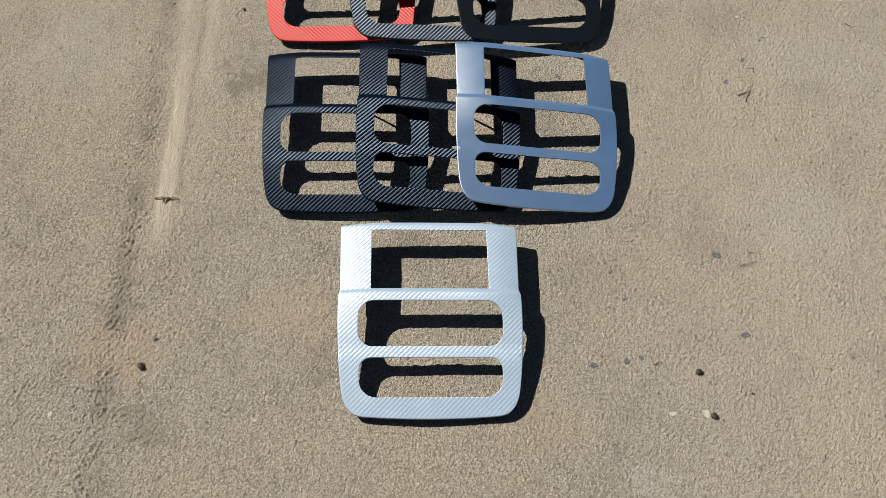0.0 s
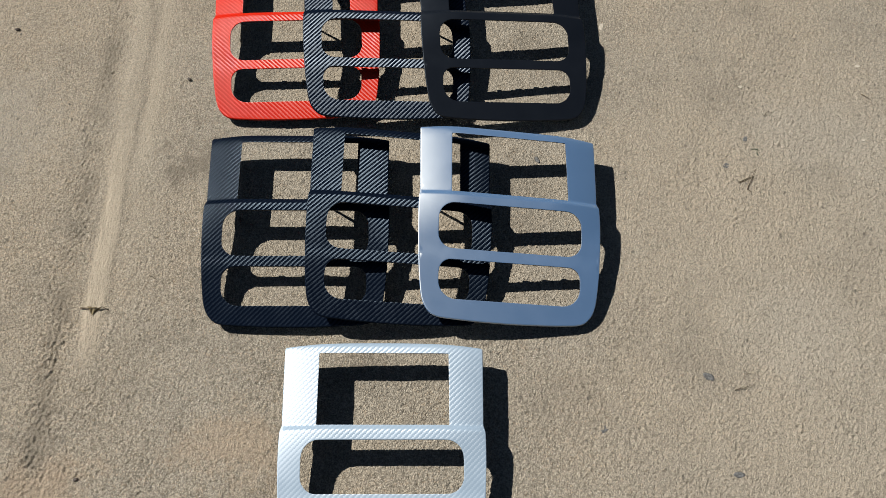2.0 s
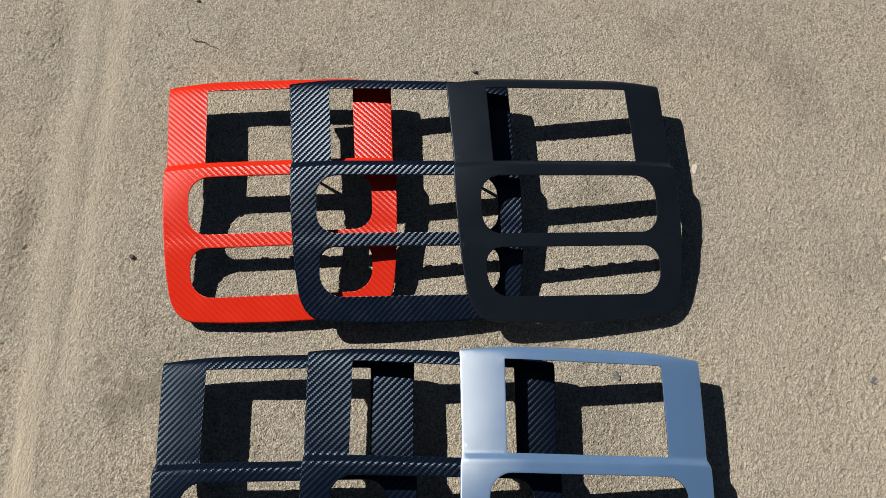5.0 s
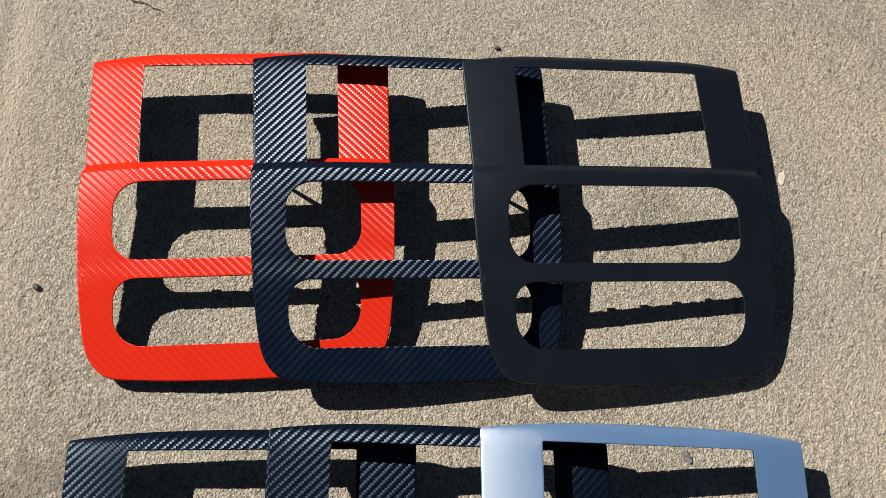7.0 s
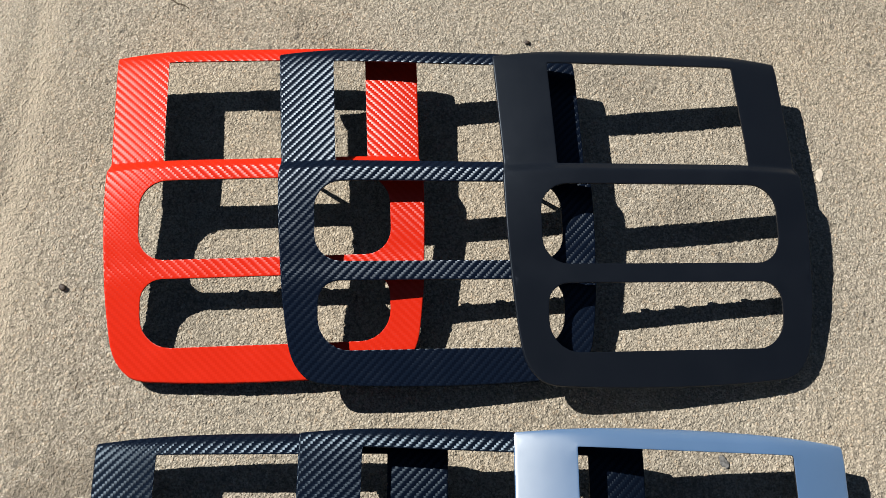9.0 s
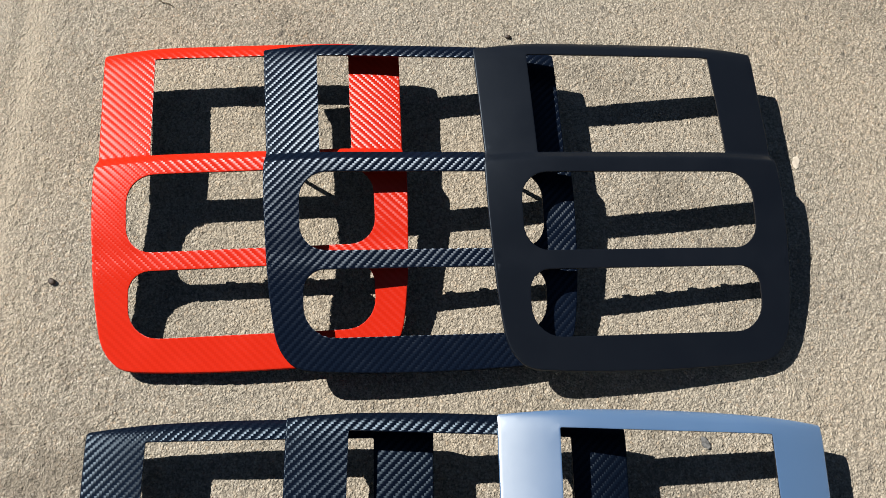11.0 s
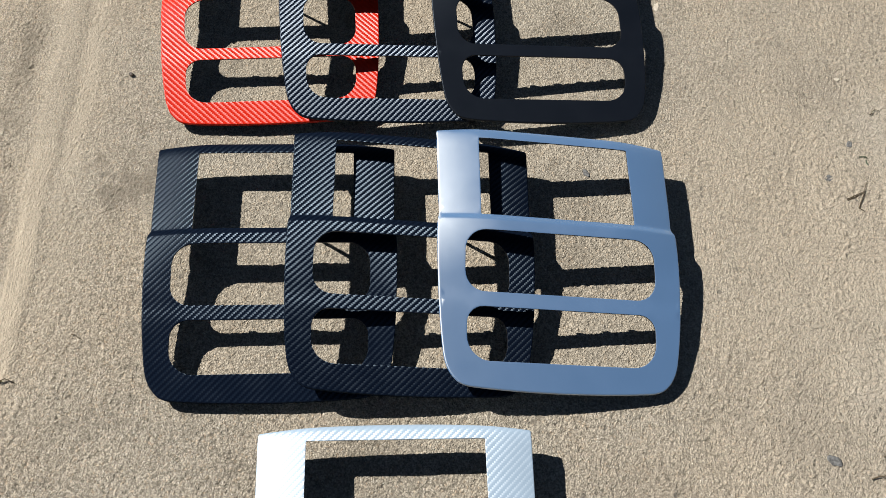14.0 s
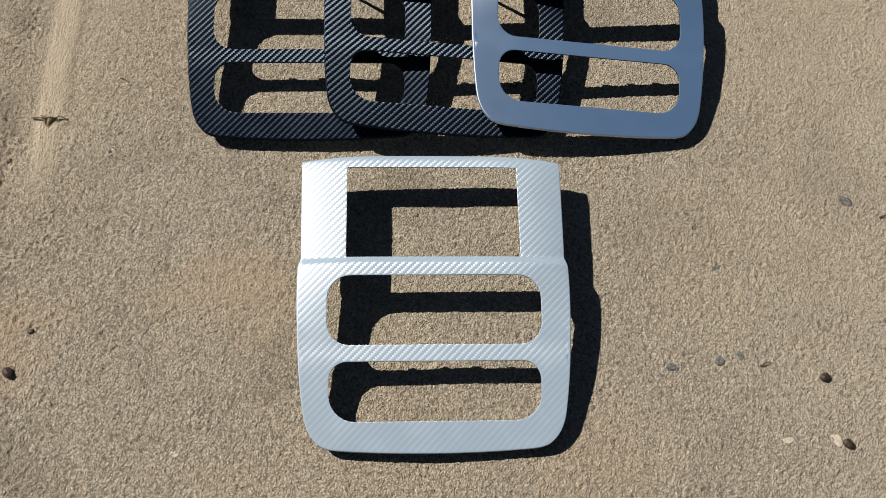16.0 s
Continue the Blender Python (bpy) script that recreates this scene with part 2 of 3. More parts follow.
    off = m.math("SUBTRACT", x, m.math("MULTIPLY_ADD", m.math("SUBTRACT", y, y0), slope, x0))
    off = m.math("ADD", off, m.math("MULTIPLY", m.math("SUBTRACT", m.noise(flat, 14.0, 3.0), 0.5), 0.014))
    streak = m.noise(m.join(m.math("MULTIPLY", off, 780.0), m.math("MULTIPLY", y, 16.0)), 1.0, 3.0)
    inside = m.math("MULTIPLY", m.ramp(off, -0.019, -0.009), m.ramp(off, 0.019, 0.009))
    inside = m.math("MULTIPLY", inside, m.ramp(y, 0.78, 0.92))
    inside = m.math("MULTIPLY", inside, m.ramp(y, 1.30, 1.02, 0.12, 0.9))
    c = m.mix(m.math("MULTIPLY", inside, m.ramp(streak, 0.38, 0.58, 0.30, 1.0)), c, (0.46, 0.395, 0.295))
    second = m.math("MULTIPLY", m.math("MULTIPLY", m.ramp(off, 0.018, 0.030), m.ramp(off, 0.052, 0.036)), m.ramp(y, 1.12, 1.20))
    c = m.mix(m.math("MULTIPLY", second, m.ramp(streak, 0.35, 0.65, 0.1, 0.55)), c, (0.45, 0.39, 0.295))
    wide = m.math("MULTIPLY", m.ramp(off, -0.05, 0.0), m.ramp(off, 0.10, 0.03))
    c = m.mix(m.math("MULTIPLY", m.math("MULTIPLY", wide, m.ramp(y, 0.75, 1.1)), 0.25), c, (0.38, 0.335, 0.255))
    broom = m.noise(m.join(m.math("MULTIPLY", off, 150.0), m.math("MULTIPLY", y, 5.0)), 1.0, 2.0)
    c = m.mix(m.ramp(broom, 0.60, 0.74, 0.0, 0.22), c, (0.19, 0.168, 0.132))
    grit = m.math("MULTIPLY", m.ramp(off, -0.070, -0.048), m.ramp(off, -0.022, -0.040))
    c = m.mix(m.math("MULTIPLY", grit, m.ramp(patch, 0.35, 0.65, 0.0, 0.55)), c, (0.17, 0.148, 0.112))
    height = m.math("SUBTRACT", m.math("MULTIPLY_ADD", crease, -0.30, m.math("MULTIPLY", sand, 0.8)), m.math("MULTIPLY_ADD", m.ramp(grain, 0.15, 0.75), 0.55, m.math("MULTIPLY", m.ramp(fine, 0.15, 0.75), 0.25)))
    return m.done(c, 0.92, 0.0, m.bump(height, 0.0011), Specular_IOR_Level=0.2)


def plain(name, color, rough, spread=0.3, scale=300.0, relief=0.0004):
    m = Nodes(name)
    p = m.coord("Object")
    n = m.noise(p, scale, 3.0)
    c = m.mix(m.ramp(n, 0.3, 0.7), tuple(k * (1 - spread) for k in color), tuple(min(1, k * (1 + spread)) for k in color))
    return m.done(c, rough, 0.0, m.bump(n, relief))


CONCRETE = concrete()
# the films' blue is partly reflected sky, put into their colour and gleam tint
SILVER = twill("silver_twill_film", (0.275, 0.36, 0.44), (0.27, 0.355, 0.435), 1, 0.47, 0.33, 0.118, (0.96, 0.99, 1.0))
RED = twill("red_twill_film", (0.515, 0.020, 0.0065), (0.49, 0.018, 0.006), -1, 0.36, 0.57, 0.0195)
BLUE_BLACK = twill("blue_black_twill_film", (0.0036, 0.0070, 0.0155), (0.0026, 0.0048, 0.011), 1, 0.36, 0.63, 0.026, (0.72, 0.86, 1.0))
BLACK_TWILL = twill("black_twill_film", (0.0034, 0.0066, 0.0140), (0.0024, 0.0044, 0.010), 1, 0.36, 0.64, 0.0172, (0.64, 0.83, 1.0))
STEEL = flake("silver_blue_satin_film", (0.062, 0.122, 0.225), 0.545, 0.000006, (0.43, 0.435, 0.395))
BLACK = satin("matt_black_film", (0.0040, 0.0055, 0.0088), 0.0, 0.44, 0.00001, 0.33, (0.7, 0.85, 1.0))
PLASTIC = plain("black_plastic", (0.009, 0.009, 0.010), 0.5)


# ---- mesh helpers ----
def part(name, bm, material, parent=None, label=""):
    """Links a bmesh as one mesh object, under a thing or a part."""
    me = bpy.data.meshes.new(name)
    bm.to_mesh(me)
    bm.free()
    me.materials.append(material)
    ob = new(name, me)
    if parent:
        ob.parent = parent
    return tagged(ob, label)


def thing(name, m, label, category, group="", kind=""):
    ob = new(name)
    ob.empty_display_size = 0.02
    ob.matrix_world = m
    return tagged(ob, label, category, group, kind)


# ---- ground: one sheet, fine under the parts and coarse to the horizon ----
def spectrum_noise(nx, ny, step, low, high, seed):
    """Smooth random relief between two wavelengths in metres, of unit spread."""
    rng = np.random.default_rng(seed)
    f = np.fft.rfft2(rng.standard_normal((ny, nx)))
    k = np.hypot(np.fft.fftfreq(ny, step)[:, None], np.fft.rfftfreq(nx, step)[None, :])
    f *= np.exp(-((k * low) ** 2)) * (1 - np.exp(-((k * high) ** 2)))
    h = np.fft.irfft2(f, s=(ny, nx))
    return h / h.std()


def build_ground():
    step = 0.0016
    xs = np.arange(-0.84, 0.97, step)
    ys = np.arange(0.36, 1.98, step)
    nx, ny = len(xs), len(ys)
    grain = spectrum_noise(nx, ny, step, 0.0016, 0.0052, 3)
    grain = np.where(grain > 0, 0.65 * np.tanh(grain), 1.25 * np.clip(grain, -2.4, 0))
    lump = spectrum_noise(nx, ny, step, 0.006, 0.018, 4)
    sway = spectrum_noise(nx, ny, step, 0.10, 0.6, 5)
    gx, gy = np.meshgrid(xs, ys)
    (x0, y0), (x1, y1) = STRIP
    off = gx - (x0 + (gy - y0) * (x1 - x0) / (y1 - y0)) + 0.004 * sway
    worn = spectrum_noise(nx, ny, step, 0.03, 0.12, 6)
    coarse = np.clip((-0.22 - gx) / 0.12, 0, 1) * np.clip((0.92 - gy) / 0.12, 0, 1)
    open_grain = np.maximum(np.clip((1.25 - gy) / 0.3, 0, 1), np.clip((gx - 0.30) / 0.3, 0, 1))
    calm = np.exp(-(off / 0.015) ** 4) * np.clip((gy - 0.80) / 0.10, 0, 1)
    rough = np.exp(-((off + 0.046) / 0.016) ** 2)
    z = 0.00036 * grain * (1 - 0.75 * calm + 0.7 * rough) + 0.00020 * (1 + 0.4 * open_grain) * lump * (1 - 0.8 * calm + 1.0 * rough) + 0.0004 * sway
    z *= 1 + 0.30 * np.clip(worn, -1.5, 1.5) * (1 - calm) + 0.35 * coarse
    z += 0.0015 * calm - 0.0012 * rough
    edge = np.minimum(np.minimum(gx - xs[0], xs[-1] - gx), np.minimum(gy - ys[0], ys[-1] - gy))
    z *= np.clip(edge / 0.05, 0, 1)
    z -= 0.0005
    far = np.array([0.05, 0.15, 0.4, 1.0, 2.5, 6.0, 15.0, 40.0, 120.0, 400.0, 1200.0])
    ax = np.concatenate([xs[0] - far[::-1], xs, xs[-1] + far])
    ay = np.concatenate([ys[0] - far[::-1], ys, ys[-1] + far])
    n = len(far)
    az = np.pad(z, n, constant_values=-0.0005)
    vx, vy = np.meshgrid(ax, ay)
    co = np.stack([vx, vy, az], -1).reshape(-1, 3).astype(np.float32)
    w, h = len(ax), len(ay)
    i = (np.arange(h - 1)[:, None] * w + np.arange(w - 1)[None, :]).reshape(-1)
    quads = np.stack([i, i + 1, i + w + 1, i + w], 1).astype(np.int32)
    me = bpy.data.meshes.new("ground")
    me.vertices.add(len(co))
    me.vertices.foreach_set("co", co.reshape(-1))
    me.loops.add(quads.size)
    me.loops.foreach_set("vertex_index", quads.reshape(-1))
    me.polygons.add(len(quads))
    me.polygons.foreach_set("loop_start", np.arange(0, quads.size, 4, dtype=np.int32))
    me.polygons.foreach_set("use_smooth", np.ones(len(quads), dtype=bool))
    me.update(calc_edges=True)
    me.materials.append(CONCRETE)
    tagged(new("ground", me), "rough tan weathered concrete slab with pale worn strip", "concrete ground", kind="structure")


build_ground()


# ---- dash trim bezels ----
def crest(v):
    """Height of the face along the middle line."""
    return 1.0245 * float(np.interp(v, CREST_V, CREST_H)) - 0.0011 * math.exp(-((v + 0.008) / 0.02) ** 2)


CREST_V = [-0.2, -0.189, -0.102, -0.0857, -0.0165, -0.0070, -0.005, 0.0020, 0.0036, 0.1034, 0.112, 0.117, 0.120]
CREST_H = [0.0098, 0.012, 0.0315, 0.0335, 0.0490, 0.0502, 0.0500, 0.0458, 0.0455, 0.0472, 0.0458, 0.0430, 0.0388]


def crown(v):
    return float(np.interp(v, [-0.19, -0.072, -0.035, -0.012, 0.0, 0.1], [0.0, 0.08, 0.60, 0.95, 1.0, 1.0]))


def face_height(u, v):
    knee = max(0.0, abs(u) - 0.062)
    w = v + 0.0009 * (u / 0.1345) ** 2 if v > 0.09 else v
    return crest(w) - crown(v) * 1.228 * knee * knee


def skirt(u, v):
    """Depth of the outer edge: the rim behind the top reaches lower towards the corners."""
    if v < 0.1015:
        return THICK
    deep = 0.0030 + 0.0217 * (min(abs(u), 0.097) / 0.1345) ** 2
    return THICK + (deep - THICK) * min(1.0, (v - 0.1015) / 0.008)


def rounded(cx0, cx1, cy0, cy1, radii, n=7):
    """Loop of a rectangle with corner radii (top right, top left, bottom left, bottom right), anticlockwise."""
    pts = []
    for (sx, sy), a0, r in zip(((1, 1), (-1, 1), (-1, -1), (1, -1)), (0, 90, 180, 270), radii):
        x = cx1 - r if sx > 0 else cx0 + r
        y = cy1 - r if sy > 0 else cy0 + r
        for k in range(n + 1 if r > 0.004 else 3):
            a = radians(a0 + 90 * k / (n if r > 0.004 else 2))
            pts.append((x + r * math.cos(a), y + r * math.sin(a)))
    return pts


def spline(pts, n=5):
    res = []
    for i in range(len(pts) - 1):
        p0, p1, p2, p3 = (Vector(pts[max(0, min(len(pts) - 1, i + d))]) for d in (-1, 0, 1, 2))
        for k in range(n):
            t = k / n
            res.append(tuple(0.5 * ((2 * p1) + (p2 - p0) * t + (2 * p0 - 5 * p1 + 4 * p2 - p3) * t * t + (3 * p1 - p0 - 3 * p2 + p3) * t ** 3)))
    res.append(tuple(pts[-1]))
    return res


def outline():
    """Outer loop of the bezel, anticlockwise from the middle of the bottom."""
    right = spline([(0.0, -0.189), (0.04, -0.1884), (0.08, -0.1866), (0.106, -0.1838), (0.1185, -0.1755), (0.1263, -0.162), (0.1302, -0.143), (0.1340, -0.107), (0.1364, -0.060), (0.1370, -0.030), (0.1368, -0.009)], 4)
    right += [(0.1362, -0.0055), (0.1345, 0.0025), (0.1343, 0.006)]
    right += [(0.1345 + 0.0018 * k / 12, 0.006 + 0.1022 * k / 12) for k in range(1, 13)]
    right += [(0.1362, 0.1106), (0.1350, 0.1124)]
    right += [(0.1350 * k / 12, 0.120 - 0.0076 * (k / 12) ** 2) for k in range(11, -1, -1)]
    left = [(-x, y) for x, y in right[1:-1]]
    return right + left[::-1]


def inset(loop, d):
    """Moves an anticlockwise loop inwards by d."""
    res = []
    for i, p in enumerate(loop):
        a, b = Vector(loop[i - 1]), Vector(loop[(i + 1) % len(loop)])
        t = (b - a).normalized()
        res.append((p[0] - t.y * d, p[1] + t.x * d))
    return res


def within(p, loop):
    x, y = p
    hit = False
    for (ax, ay), (bx, by) in zip(loop, loop[1:] + loop[:1]):
        if (ay > y) != (by > y) and x < (bx - ax) * (y - ay) / (by - ay) + ax:
            hit = not hit
    return hit


def gap_to(p, loop):
    q = np.asarray(loop)
    return float(np.hypot(q[:, 0] - p[0], q[:, 1] - p[1]).min())


def stepped(loop, step=0.005):
    """The loop with its long straight runs cut into short steps."""
    pts = []
    for a, b in zip(loop, loop[1:] + loop[:1]):
        n = max(1, round(math.dist(a, b) / step))
        pts += [(a[0] + (b[0] - a[0]) * k / n, a[1] + (b[1] - a[1]) * k / n) for k in range(n)]
    return pts


THICK = 0.0030
LIP = 0.0016
OUTER = outline()
HOLES = [rounded(-0.0886, 0.0886, 0.0025, 0.1023, (0.0012,) * 4),
         rounded(-0.1070, 0.1070, -0.0861, -0.0181, (0.023, 0.023, 0.022, 0.022)),
         rounded(-0.1046, 0.1046, -0.1590, -0.1023, (0.018, 0.018, 0.026, 0.026))]
HOLES = [stepped(hole) for hole in HOLES]


def bezel_mesh():
    """The moulded face: crowned top, softened outer edge, thin walls at the openings and a flat underside."""
    from mathutils.geometry import delaunay_2d_cdt
    bands = [[(OUTER, 0.0005), (inset(OUTER, 0.0002), 0.0002), (inset(OUTER, 0.0005), 0.00004), (inset(OUTER, 0.0012), 0.0), (inset(OUTER, 0.0024), 0.0)]]
    for hole in HOLES:
        out = hole[::-1]
        bands.append([(hole[::-1], 0.00008), (inset(out, 0.0002), 0.00002), (inset(out, 0.0010), 0.0), (inset(out, 0.0022), 0.0)])
    pts, edges = [], []
    for band in bands:
        b, loop = len(pts), band[-1][0]
        pts += loop
        edges += [(b + i, b + (i + 1) % len(loop)) for i in range(len(loop))]
    core, voids = bands[0][-1][0], [band[-1][0] for band in bands[1:]]
    rows = [-0.184, -0.176, -0.168, -0.1655, -0.158, -0.148, -0.138, -0.128, -0.118, -0.108, -0.098, -0.094, -0.089, -0.080, -0.07, -0.06, -0.05, -0.04, -0.03, -0.022, -0.0135, -0.0105, -0.0070, -0.005, -0.003, -0.0008, 0.0007, 0.0020, 0.0036, 0.006, 0.010, 0.020, 0.03, 0.04, 0.05, 0.06, 0.07, 0.08, 0.09, 0.098, 0.106, 0.109, 0.112, 0.1145, 0.117]
    for v in rows:
        for k in range(-34, 35):
            u = k * 0.004
            if not within((u, v), core) or gap_to((u, v), core) < 0.0014:
                continue
            if any(within((u, v), h) or gap_to((u, v), h) < 0.0014 for h in voids):
                continue
            pts.append((u, v))
    vs, es, fs, ov, oe, of = delaunay_2d_cdt([Vector(p) for p in pts], edges, [], 0, 1e-7)
    bm = bmesh.new()
    uv = bm.loops.layers.uv.new("UVMap")
    home = {}
    top = [bm.verts.new((p.x, p.y, face_height(p.x, p.y))) for p in vs]
    under = [bm.verts.new((p.x, p.y, face_height(p.x, p.y) - THICK)) for p in vs]
    for i, o in enumerate(ov):
        for k in o:
            home[k] = i
    for f in fs:
        c = (sum(vs[i].x for i in f) / 3, sum(vs[i].y for i in f) / 3)
        if not within(c, core) or any(within(c, h) for h in voids):
            continue
        bm.faces.new([top[i] for i in f])
        bm.faces.new([under[i] for i in reversed(f)]).material_index = 1
    b = 0
    for band, depth in zip(bands, (None, LIP, LIP, LIP)):
        n = len(band[0][0])
        inner = [home[b + i] for i in range(n)]
        b += n
        lines = [[top[i] for i in inner]]
        for loop, sag in band[-2::-1]:
            lines.append([bm.verts.new((x, y, face_height(x, y) - sag)) for x, y in loop])
        rim = []
        for x, y in band[0][0]:
            drop = depth or skirt(x, y)
            lean = max(0.0, drop - THICK) / 0.0113
            rim.append(bm.verts.new((x * (1 - 0.05 * lean), y - 0.002 * lean, face_height(x, y) - drop)))
        lines.append(rim)
        lines.append([under[i] for i in inner])
        for p, q in zip(lines, lines[1:]):
            for i in range(n):
                quad = (q[i], q[(i + 1) % n], p[(i + 1) % n], p[i])
                if len(set(quad)) == 4:
                    bm.faces.new(quad).material_index = 1 if q is lines[-1] else 2 if depth and p is lines[-3] else 0
    for v in [v for v in bm.verts if not v.link_faces]:
        bm.verts.remove(v)
    bm.normal_update()
    for f in bm.faces:
        f.smooth = True
        for loop in f.loops:
            loop[uv].uv = loop.vert.co.xy
    return bm


bm = bezel_mesh()


def half_mesh(name, bm, sides):
    """Some of the moulding's faces: the film (0), the bare underside (1), the cut walls (2)."""
    bm = bm.copy()
    bmesh.ops.delete(bm, geom=[f for f in bm.faces if f.material_index not in sides], context="FACES")
    for f in bm.faces:
        f.material_index = 0
    me = bpy.data.meshes.new(name)
    bm.to_mesh(me)
    bm.free()
    me.set_sharp_from_angle(angle=radians(38))
    return me


FACE, BACK = half_mesh("face_panel", bm, (0,)), half_mesh("back_panel", bm, (1, 2))
FACE_WRAPPED, BACK_WRAPPED = half_mesh("face_panel", bm, (0, 2)), half_mesh("back_panel", bm, (1,))
bm.free()
BACK.materials.append(PLASTIC)
BACK_WRAPPED.materials.append(PLASTIC)


def tab_mesh(u):
    """A small locating tab under the upper edge of the middle bar."""
    bm = bmesh.new()
    bmesh.ops.create_cube(bm, size=1.0, matrix=Matrix.Translation((u, -0.0880, face_height(u, -0.088) - THICK - 0.0016)) @ Matrix.Diagonal((0.0075, 0.0022, 0.0050, 1.0)))
    bmesh.ops.bevel(bm, geom=bm.edges[:], offset=0.0004, segments=1, affect="EDGES")
    return bm


def peg_mesh(a, b, ra, rb):
    """A tapered peg from a to b with softened ends."""
    a, b = Vector(a), Vector(b)
    bm = bmesh.new()
    turn = (b - a).to_track_quat("Z", "Y").to_matrix().to_4x4()
    length = (b - a).length
    rings = []
    for z, r in ((0, ra * 0.85), (0.0006, ra), (length - 0.0006, rb), (length, rb * 0.8)):
        rings.append([bm.verts.new(a + turn @ Vector((r * math.cos(k * math.pi / 6), r * math.sin(k * math.pi / 6), z))) for k in range(12)])
    for p, q in zip(rings, rings[1:]):
        for k in range(12):
            bm.faces.new((p[k], p[(k + 1) % 12], q[(k + 1) % 12], q[k]))
    bm.faces.new(rings[0][::-1])
    bm.faces.new(rings[-1])
    return bm


def pegs(m, under=None):
    """Ends of the mounting pegs, in the bezel's own axes: down to the ground, or on the overlap to the bezel below."""
    inv = m.inverted()
    spots = [((0.123, 0.088), 0.0), ((0.100, -0.174), 0.0)]
    res = []
    if under is None:
        spots += [((-0.123, 0.088), 0.0), ((-0.100, -0.174), 0.0)]
    else:
        # the slanting peg under the left shoulder props the bezel up
        yaw = Matrix.Translation((m.translation.x, m.translation.y, 0)) @ Matrix.Rotation(m.to_euler().z, 4, "Z")
        tip = inv @ (yaw @ Vector((-0.112, 0.0156, 0.0)))
        u, v = tip.x + 0.002, 0.0015
        res.append(((u, v, face_height(u, v) - THICK * 0.6), tuple(tip), 0.0030, 0.0016))
    for (u, v), level in spots:
        head = Vector((u, v, face_height(u, v) - THICK * 0.6))
        foot = m @ head
        foot.z = min(level, foot.z - 0.002)
        res.append((tuple(head), tuple(inv @ foot), 0.0045, 0.0038))
    return res


def bezel(label, material, m, under=None):
    """A trim bezel at the pose m: the face and its mounting pegs."""
    ob = thing("dash_bezel", m, label, "trim bezel", "dash trim bezels")
    wrapped = material is SILVER
    me = (FACE_WRAPPED if wrapped else FACE).copy()
    me.materials.append(material)
    face = new("face_panel", me)
    face.parent = ob
    back = tagged(new("back_panel", BACK_WRAPPED if wrapped else BACK), "bare black plastic underside")
    back.parent = ob
    for u in (-0.051, -0.017, 0.017, 0.051):
        part("locating_tab", tab_mesh(u), PLASTIC, ob, "small black plastic tab")
    for a, b, ra, rb in pegs(m, under):
        part("mounting_peg", peg_mesh(a, b, ra, rb), PLASTIC, ob, "black plastic mounting peg")
    return ob


BEZELS = [
    ("silver carbon-weave film dash bezel lying alone on concrete", SILVER, pose(0.0682, 0.7741, 0.0009, -0.09, 0.56, 6.45)),
    ("red carbon-weave film dash bezel lying flat under two others", RED, pose(-0.1643, 1.4512, 0.0006, -0.46, -0.12, 9.02)),
    ("blue-black carbon-weave film dash bezel leaning on a red one", BLUE_BLACK, pose(-0.0188, 1.4618, 0.0117, -0.60, 5.08, 9.44)),
    ("matt black film dash bezel resting on a carbon-weave one", BLACK, pose(0.1709, 1.4837, 0.0148, 0.87, 5.37, 9.56)),
    ("black carbon-weave film dash bezel lying flat under two others", BLACK_TWILL, pose(-0.1030, 1.0995, 0.0000, -0.75, 0.38, 6.86)),
    ("black carbon-weave film dash bezel between two overlapping bezels", BLACK_TWILL, pose(0.0461, 1.1170, 0.0127, -0.56, 6.55, 5.37)),
    ("satin silver-blue film dash bezel on top of black ones", STEEL, pose(0.2069, 1.1352, 0.0163, 0.46, 7.34, 5.49)),
]
below = None
for k, (label, material, m) in enumerate(BEZELS):
    bezel(label, material, m, None if k in (0, 1, 4) else below)
    below = m


# ---- loose bits on the slab ----
def pebble(x, y, size, flat, material, label, turn=0.0, long=1.35, name="pebble"):
    """A worn lump; flat: its height as a share of its width."""
    bm = bmesh.new()
    bmesh.ops.create_icosphere(bm, subdivisions=3, radius=0.5)
    for v in bm.verts:
        ragged = 0.22 if flat > 0.3 else 0.55
        d = 1 + ragged * noise.noise(v.co * 2.1 + Vector((x * 91, y * 57, 3))) + 0.07 * noise.noise(v.co * 7 + Vector((y * 31, x * 77, 0)))
        v.co = Vector((v.co.x * size * long, v.co.y * size, v.co.z * size * flat)) * d
    for f in bm.faces:
        f.smooth = True
    ob = part(name, bm, material)
    sink = 0.5 * size * flat * (0.55 if flat > 0.3 else 0.25)
    ob.matrix_world = pose(x, y, sink - 0.0004, 0, 0, turn)
    return tagged(ob, label, "pebble" if name == "pebble" else "stone", "loose pebbles" if name == "pebble" else "stones in the slab")


DARK_SEED = plain("dark_brown_husk", (0.035, 0.022, 0.013), 0.6, 0.5, 400.0)
GREY_STONE = plain("grey_aggregate", (0.105, 0.106, 0.102), 0.9, 0.5, 330.0, 0.0004)
PALE_STONE = plain("pale_quartz", (0.45, 0.40, 0.32), 0.8, 0.15, 220.0)
DRY_STALK = plain("dry_stalk", (0.085, 0.062, 0.034), 0.8, 0.5, 500.0)
DRY_LEAF = plain("dry_leaf", (0.20, 0.155, 0.075), 0.75, 0.4, 350.0)

